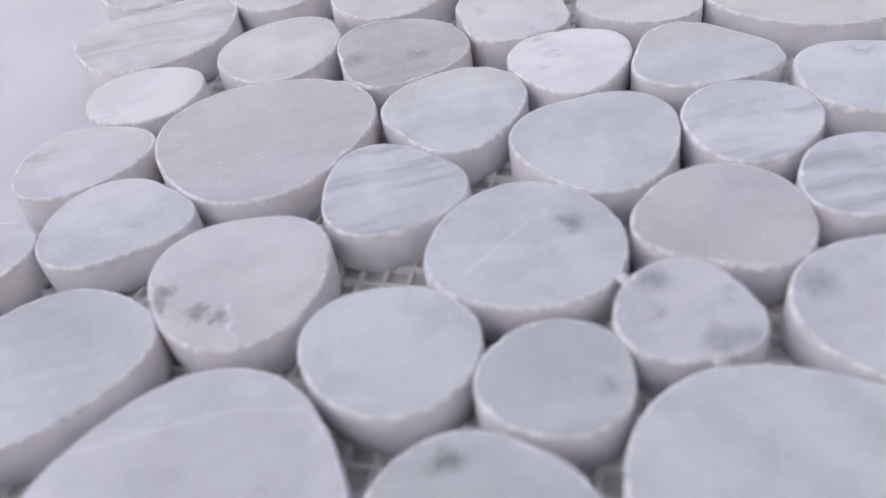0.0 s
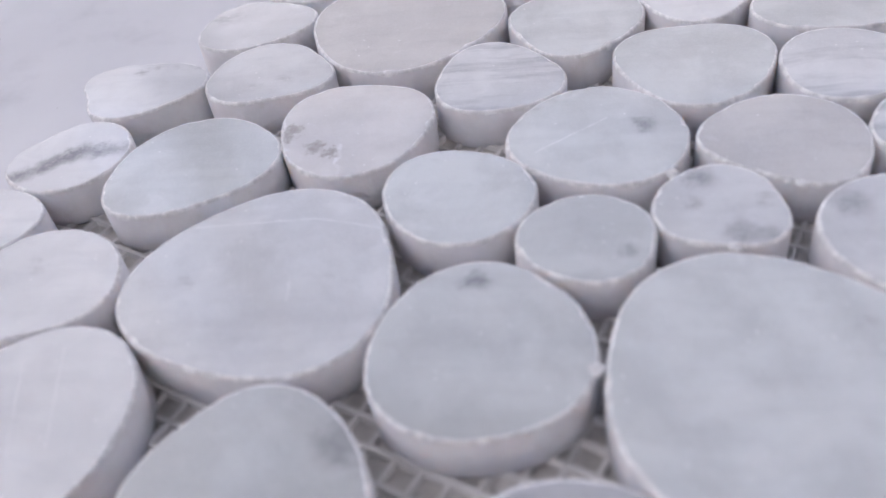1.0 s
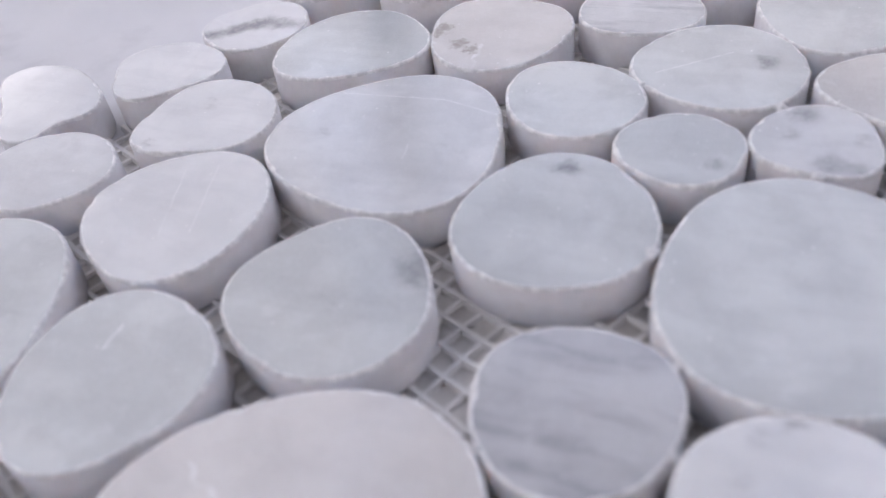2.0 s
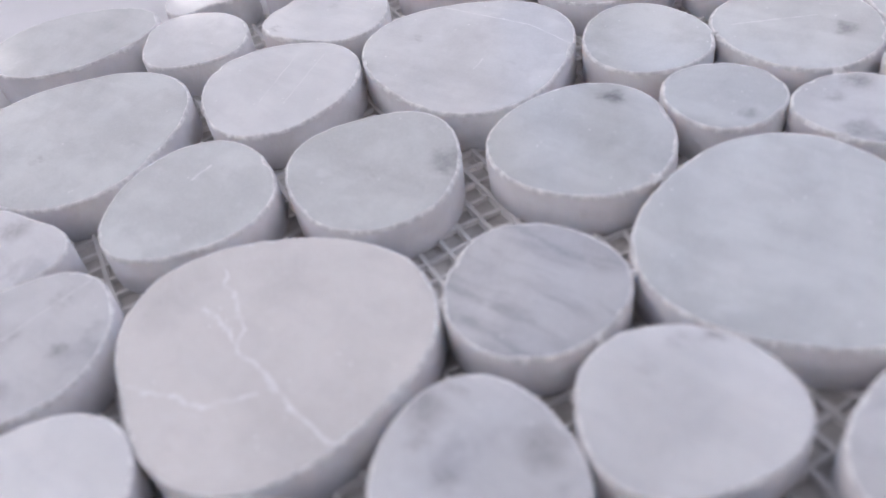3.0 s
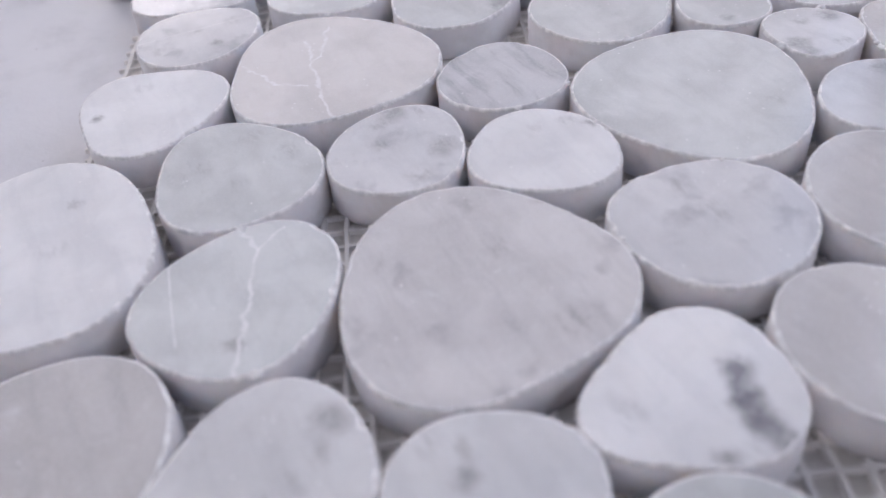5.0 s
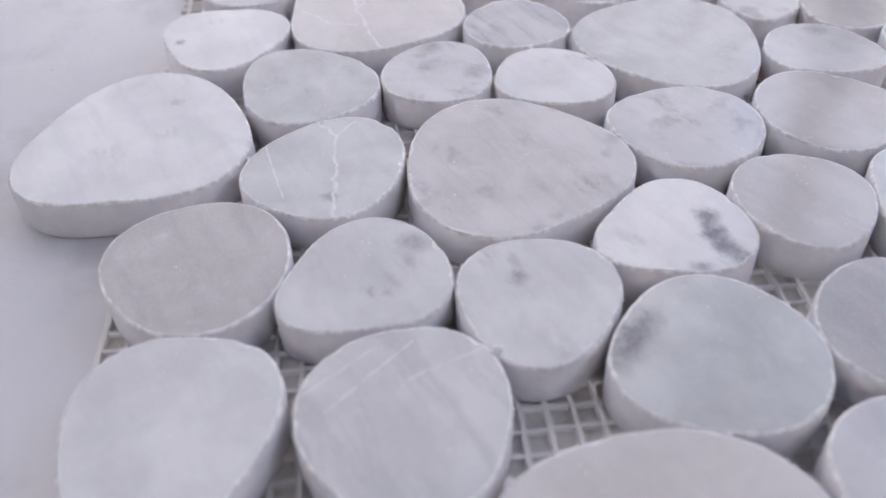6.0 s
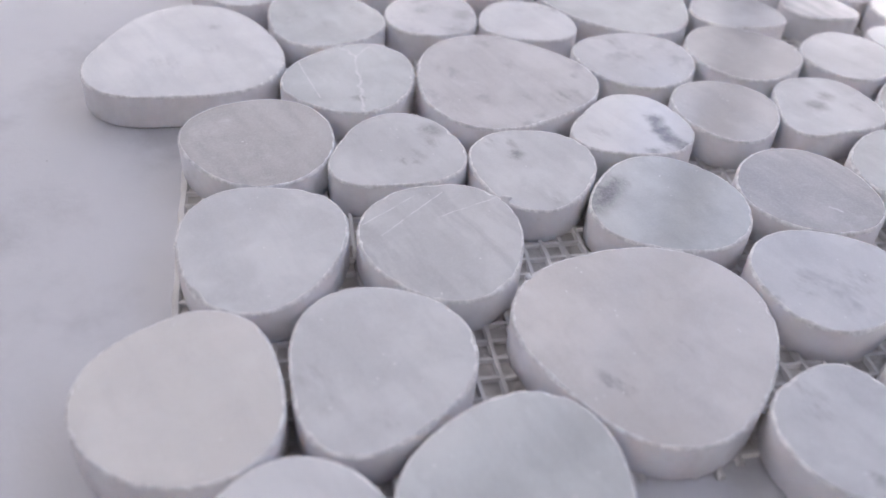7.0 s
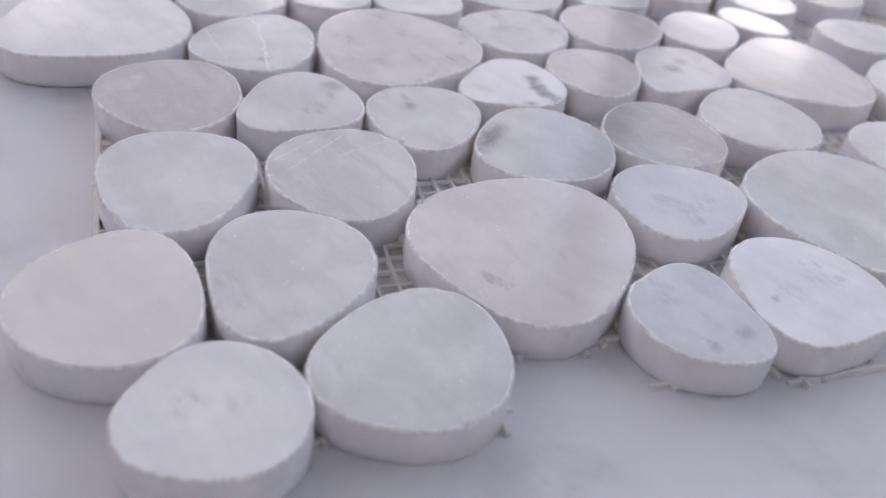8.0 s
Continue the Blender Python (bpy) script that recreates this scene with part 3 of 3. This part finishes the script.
pebble(0.1431, 0.0097, 0.0305, 0.0283, 139, 0.05, 0.07, -0.01, -0.01, marble("white", 0, spots=[(-0.0109, 0.0129, 0.0030, 0.35), (0.0042, -0.0092, 0.0050, 0.22), (0.0022, 0.0069, 0.0040, 0.18)]))
pebble(0.1795, 0.0461, 0.0217, 0.0188, 120, 0.05, 0.01, -0.01, -0.00, marble("grey", 15, spots=[(0.0122, -0.0051, 0.0022, 0.55)], cracks=[(-0.0175, 0.0055, -0.0104, 0.0071), (-0.0142, 0.0136, -0.0104, 0.0071), (-0.0104, 0.0071, 0.0028, 0.0008), (0.0028, 0.0008, 0.0186, -0.0065)], scratches=[(-0.0150, -0.0101, 0.0068, -0.0141)]), "pale marble pebble split by white cracks")
pebble(0.2013, 0.0856, 0.0282, 0.0274, 147, -0.01, 0.07, 0.01, -0.00, marble("ashen", 20, spots=[(-0.0063, 0.0077, 0.0040, 0.35), (-0.0204, 0.0100, 0.0030, 0.35), (0.0171, 0.0101, 0.0040, 0.40), (0.0123, -0.0000, 0.0030, 0.25), (-0.0155, -0.0147, 0.0030, 0.25), (0.0073, -0.0124, 0.0030, 0.25), (0.0119, 0.0166, 0.0030, 0.25), (0.0087, -0.0222, 0.0025, 0.25)]), "large mottled grey marble pebble")
pebble(0.2106, 0.1324, 0.0200, 0.0186, 76, 0.01, 0.03, -0.01, -0.01, marble("mottled", 15, spots=[(-0.0118, 0.0005, 0.0040, 0.35), (-0.0007, 0.0003, 0.0050, 0.35)]))
pebble(0.2241, 0.1687, 0.0194, 0.0191, 65, 0.04, 0.00, 0.02, 0.00, marble("warm", 30))
pebble(0.2472, 0.1343, 0.0175, 0.0160, 141, -0.04, -0.01, 0.00, 0.01, marble("warm", 45))
pebble(0.2404, 0.1026, 0.0181, 0.0156, 92, -0.08, 0.04, 0.01, -0.01, marble("white", 60, spots=[(0.0012, 0.0073, 0.0030, 0.65), (0.0055, 0.0052, 0.0030, 0.65), (0.0097, 0.0041, 0.0030, 0.60), (0.0155, 0.0048, 0.0030, 0.65), (0.0129, -0.0044, 0.0025, 0.60), (0.0143, 0.0004, 0.0030, 0.30), (-0.0027, -0.0140, 0.0050, 0.20), (-0.0009, -0.0093, 0.0040, 0.20)], veins=[(0.0004, 0.0080, 0.0059, 0.0051), (0.0059, 0.0051, 0.0105, 0.0041), (0.0105, 0.0041, 0.0158, 0.0053)]), "white marble pebble with a dark cloud")
pebble(0.2426, 0.0646, 0.0186, 0.0167, 136, -0.05, -0.03, 0.00, 0.00, marble("pale", 75, spots=[(-0.0061, -0.0005, 0.0025, 0.60), (-0.0107, 0.0019, 0.0030, 0.35), (-0.0148, -0.0032, 0.0030, 0.35), (0.0149, -0.0043, 0.0030, 0.25)]))
pebble(0.2196, 0.0375, 0.0187, 0.0167, 102, -0.08, 0.03, 0.02, -0.00, marble("pale", 90, spots=[(-0.0038, 0.0128, 0.0040, 0.50), (0.0015, 0.0093, 0.0030, 0.35), (0.0046, 0.0011, 0.0040, 0.40), (0.0049, -0.0016, 0.0030, 0.25), (-0.0100, -0.0082, 0.0040, 0.20)]))
pebble(0.1978, 0.0082, 0.0213, 0.0199, 179, -0.03, 0.02, -0.01, 0.00, marble("dim", 60), "dull dark grey marble pebble")
pebble(0.2364, -0.0089, 0.0224, 0.0192, 147, -0.06, 0.00, -0.01, -0.00, marble("pale", 49))
pebble(0.2550, 0.0280, 0.0213, 0.0194, 151, -0.03, -0.03, 0.00, 0.00, marble("drawn", 85, spots=[(-0.0215, -0.0096, 0.0040, 0.35), (-0.0263, -0.0131, 0.0030, 0.20)], scratches=[(-0.0128, -0.0142, -0.0164, 0.0022), (-0.0072, -0.0123, -0.0143, 0.0090), (-0.0064, 0.0026, -0.0057, 0.0277)]), "banded marble pebble with fine scratches")
pebble(0.2718, 0.0851, 0.0208, 0.0196, 91, -0.04, 0.01, 0.01, -0.01, marble("grey", 150, spots=[(-0.0102, -0.0129, 0.0050, 0.50), (-0.0125, -0.0070, 0.0040, 0.35), (-0.0074, -0.0174, 0.0040, 0.35), (0.0061, 0.0044, 0.0050, 0.15)], veins=[(-0.0070, -0.0181, -0.0104, -0.0118), (-0.0104, -0.0118, -0.0127, -0.0059)]))
pebble(0.2860, 0.1218, 0.0187, 0.0190, 84, -0.03, 0.01, 0.00, 0.00, marble("dim", 50, cracks=[(0.0080, -0.0018, 0.0102, -0.0008)]), "dull dark grey marble pebble")
pebble(0.3019, 0.0485, 0.0286, 0.0272, 108, 0.05, -0.04, -0.01, 0.01, marble("cream", 150, spots=[(0.0072, -0.0158, 0.0040, 0.40), (0.0046, -0.0176, 0.0030, 0.25), (0.0082, 0.0024, 0.0030, 0.20), (-0.0152, -0.0220, 0.0030, 0.15)]), "large cream grey marble pebble")
pebble(0.3107, 0.0972, 0.0191, 0.0168, 83, 0.05, -0.03, 0.00, -0.01, marble("mottled", 45, spots=[(-0.0011, -0.0185, 0.0020, 0.50), (-0.0003, -0.0081, 0.0040, 0.30), (0.0051, 0.0037, 0.0050, 0.30)]))
pebble(0.2691, -0.0394, 0.0211, 0.0194, 162, -0.00, -0.05, -0.01, -0.01, marble("ivory", 0, spots=[(-0.0085, 0.0044, 0.0050, 0.06)]), "cream marble pebble")
pebble(0.2802, -0.0042, 0.0218, 0.0184, 136, -0.07, 0.02, 0.01, -0.01, marble("pale", 15, spots=[(-0.0021, -0.0132, 0.0040, 0.25), (0.0134, -0.0067, 0.0030, 0.25), (0.0038, -0.0147, 0.0030, 0.20)]))
pebble(0.3169, 0.0022, 0.0215, 0.0188, 93, -0.02, 0.05, 0.00, 0.00, marble("grey", 30))
pebble(0.3072, -0.0359, 0.0176, 0.0165, 68, -0.03, -0.03, 0.01, 0.01, marble("white", 45, spots=[(-0.0036, -0.0039, 0.0040, 0.25), (-0.0037, -0.0005, 0.0030, 0.20), (0.0014, 0.0034, 0.0030, 0.20)]))
pebble(0.3416, 0.0633, 0.0170, 0.0149, 168, -0.03, -0.07, -0.03, 0.01, marble("pale", 60, spots=[(-0.0089, -0.0025, 0.0050, 0.35), (0.0085, -0.0061, 0.0020, 0.50), (0.0101, 0.0032, 0.0030, 0.45), (-0.0146, -0.0005, 0.0030, 0.35), (0.0039, 0.0104, 0.0020, 0.35)]))
pebble(0.3516, 0.0943, 0.0198, 0.0194, 114, -0.06, 0.01, 0.02, 0.00, marble("white", 75, spots=[(-0.0023, 0.0079, 0.0060, 0.35), (0.0035, 0.0112, 0.0040, 0.30), (-0.0024, -0.0112, 0.0012, 0.50), (-0.0021, -0.0054, 0.0050, 0.20)]))
pebble(0.3391, 0.1378, 0.0294, 0.0275, 163, -0.04, 0.01, 0.01, -0.02, marble("grey", 90))
pebble(0.2959, 0.1585, 0.0192, 0.0197, 56, -0.01, -0.04, 0.01, -0.00, marble("grey", 75))
pebble(0.3340, 0.1880, 0.0210, 0.0185, 80, 0.03, 0.02, 0.00, 0.00, marble("grey", 90))
pebble(0.2606, 0.1637, 0.0189, 0.0157, 105, -0.08, 0.01, 0.05, 0.02, marble("pale", 105, spots=[(-0.0014, -0.0027, 0.0035, 0.55), (-0.0034, 0.0048, 0.0030, 0.45), (0.0053, 0.0078, 0.0030, 0.35)]))
pebble(0.2424, 0.2004, 0.0180, 0.0152, 118, 0.01, -0.01, -0.02, 0.01, marble("pale", 135))
pebble(0.2823, 0.2036, 0.0269, 0.0255, 122, 0.08, 0.05, -0.01, -0.00, marble("warm", 150))
pebble(0.3120, 0.2380, 0.0210, 0.0180, 120, 0.03, 0.02, 0.00, 0.00, marble("grey", 165))
pebble(0.0321, 0.2531, 0.0168, 0.0131, -179, -0.04, -0.09, 0.00, -0.03, marble("white", 30, spots=[(-0.0028, 0.0076, 0.0025, 0.40), (0.0018, 0.0098, 0.0025, 0.35), (0.0065, 0.0104, 0.0025, 0.35), (0.0120, 0.0101, 0.0025, 0.35)]))
pebble(0.2472, 0.2287, 0.0149, 0.0104, 10, 0.03, 0.02, 0.00, 0.00, marble("white", 45))
pebble(0.0015, 0.0707, 0.0180, 0.0153, 82, -0.06, 0.02, 0.03, -0.02, marble("warm", 135))
pebble(-0.0192, 0.0928, 0.0146, 0.0115, 56, -0.11, 0.07, 0.01, -0.06, marble("pale", 150))
pebble(-0.0404, 0.1029, 0.0123, 0.0104, 165, 0.06, 0.01, -0.01, 0.02, marble("pale", 150))
pebble(-0.0220, 0.1385, 0.0241, 0.0171, 50, 0.03, 0.02, 0.00, 0.00, marble("grey", 120))
pebble(0.1043, 0.3573, 0.0152, 0.0132, 20, 0.03, 0.02, 0.00, 0.00, marble("grey", 120))
pebble(0.1364, 0.3419, 0.0186, 0.0166, 0, 0.03, 0.02, 0.00, 0.00, marble("grey", 60))
pebble(0.2780, 0.2620, 0.0190, 0.0160, 60, 0.03, 0.02, 0.00, 0.00, marble("grey", 0))
pebble(0.3000, 0.3020, 0.0240, 0.0210, 30, 0.03, 0.02, 0.00, 0.00, marble("grey", 120))
pebble(0.3520, 0.2617, 0.0238, 0.0198, 100, 0.03, 0.02, 0.00, 0.00, marble("grey", 60))
pebble(0.3630, 0.2220, 0.0180, 0.0160, 10, 0.03, 0.02, 0.00, 0.00, marble("grey", 0))
pebble(0.3820, 0.1760, 0.0230, 0.0210, 140, 0.03, 0.02, 0.00, 0.00, marble("grey", 120))
pebble(0.1686, 0.3481, 0.0166, 0.0136, 90, 0.03, 0.02, 0.00, 0.00, marble("grey", 120))
pebble(0.2050, 0.3402, 0.0198, 0.0168, 40, 0.03, 0.02, 0.00, 0.00, marble("pale", 135))
pebble(0.2500, 0.3350, 0.0250, 0.0210, 10, 0.03, 0.02, 0.00, 0.00, marble("warm", 150))
pebble(0.3449, 0.3053, 0.0208, 0.0188, 70, 0.03, 0.02, 0.00, 0.00, marble("grey", 0))
pebble(0.3950, 0.2620, 0.0200, 0.0180, 10, 0.03, 0.02, 0.00, 0.00, marble("pale", 15))
pebble(0.4100, 0.2150, 0.0180, 0.0160, 50, 0.03, 0.02, 0.00, 0.00, marble("warm", 30))
pebble(0.3000, 0.3400, 0.0190, 0.0170, 0, 0.03, 0.02, 0.00, 0.00, marble("pale", 75))
pebble(0.0650, 0.3800, 0.0200, 0.0170, 0, 0.03, 0.02, 0.00, 0.00, marble("grey", 60))


# ---- crumbs of stone and glue caught where pebbles touch ----
def crumb(x, y, r):
    bm = bmesh.new()
    bmesh.ops.create_icosphere(bm, subdivisions=3, radius=r)
    for v in bm.verts:
        q = Vector((x, y, 0)) * 300 + v.co * 900
        v.co *= 1 + 0.35 * noise.noise(q) + 0.15 * noise.noise(q * 2.7)
        v.co.z *= 0.6
    for f in bm.faces:
        f.smooth = True
    ob = part("crumb", bm, BRUISED, sheet, "white crumb of crushed stone")
    ob.location = (x, y, TOP - r * 0.35)


crumb(0.1450, 0.1611, 0.0015)
crumb(0.2507, 0.0493, 0.0017)
crumb(0.2000, 0.0428, 0.0012)
crumb(0.1616, 0.2098, 0.0013)
crumb(0.1608, 0.0524, 0.0014)
crumb(0.1699, 0.1885, 0.0014)
crumb(0.1534, 0.1371, 0.0008)
crumb(0.1295, 0.1147, 0.0008)
crumb(0.1710, 0.1328, 0.0008)
crumb(0.1750, 0.1330, 0.0006)
crumb(0.1789, 0.1346, 0.0005)
crumb(0.2060, 0.1140, 0.0009)
crumb(0.2101, 0.1134, 0.0006)
crumb(0.1975, 0.1457, 0.0007)
crumb(0.1324, 0.2133, 0.0008)
crumb(0.1822, 0.2066, 0.0008)
crumb(0.1843, 0.2055, 0.0009)
crumb(0.1870, 0.2050, 0.0007)
crumb(0.2868, 0.0731, 0.0006)
crumb(0.2760, 0.0362, 0.0008)
crumb(0.1670, 0.0309, 0.0007)
crumb(0.3047, 0.0802, 0.0006)
crumb(0.0562, 0.1300, 0.0008)
crumb(0.1558, 0.1217, 0.0009)
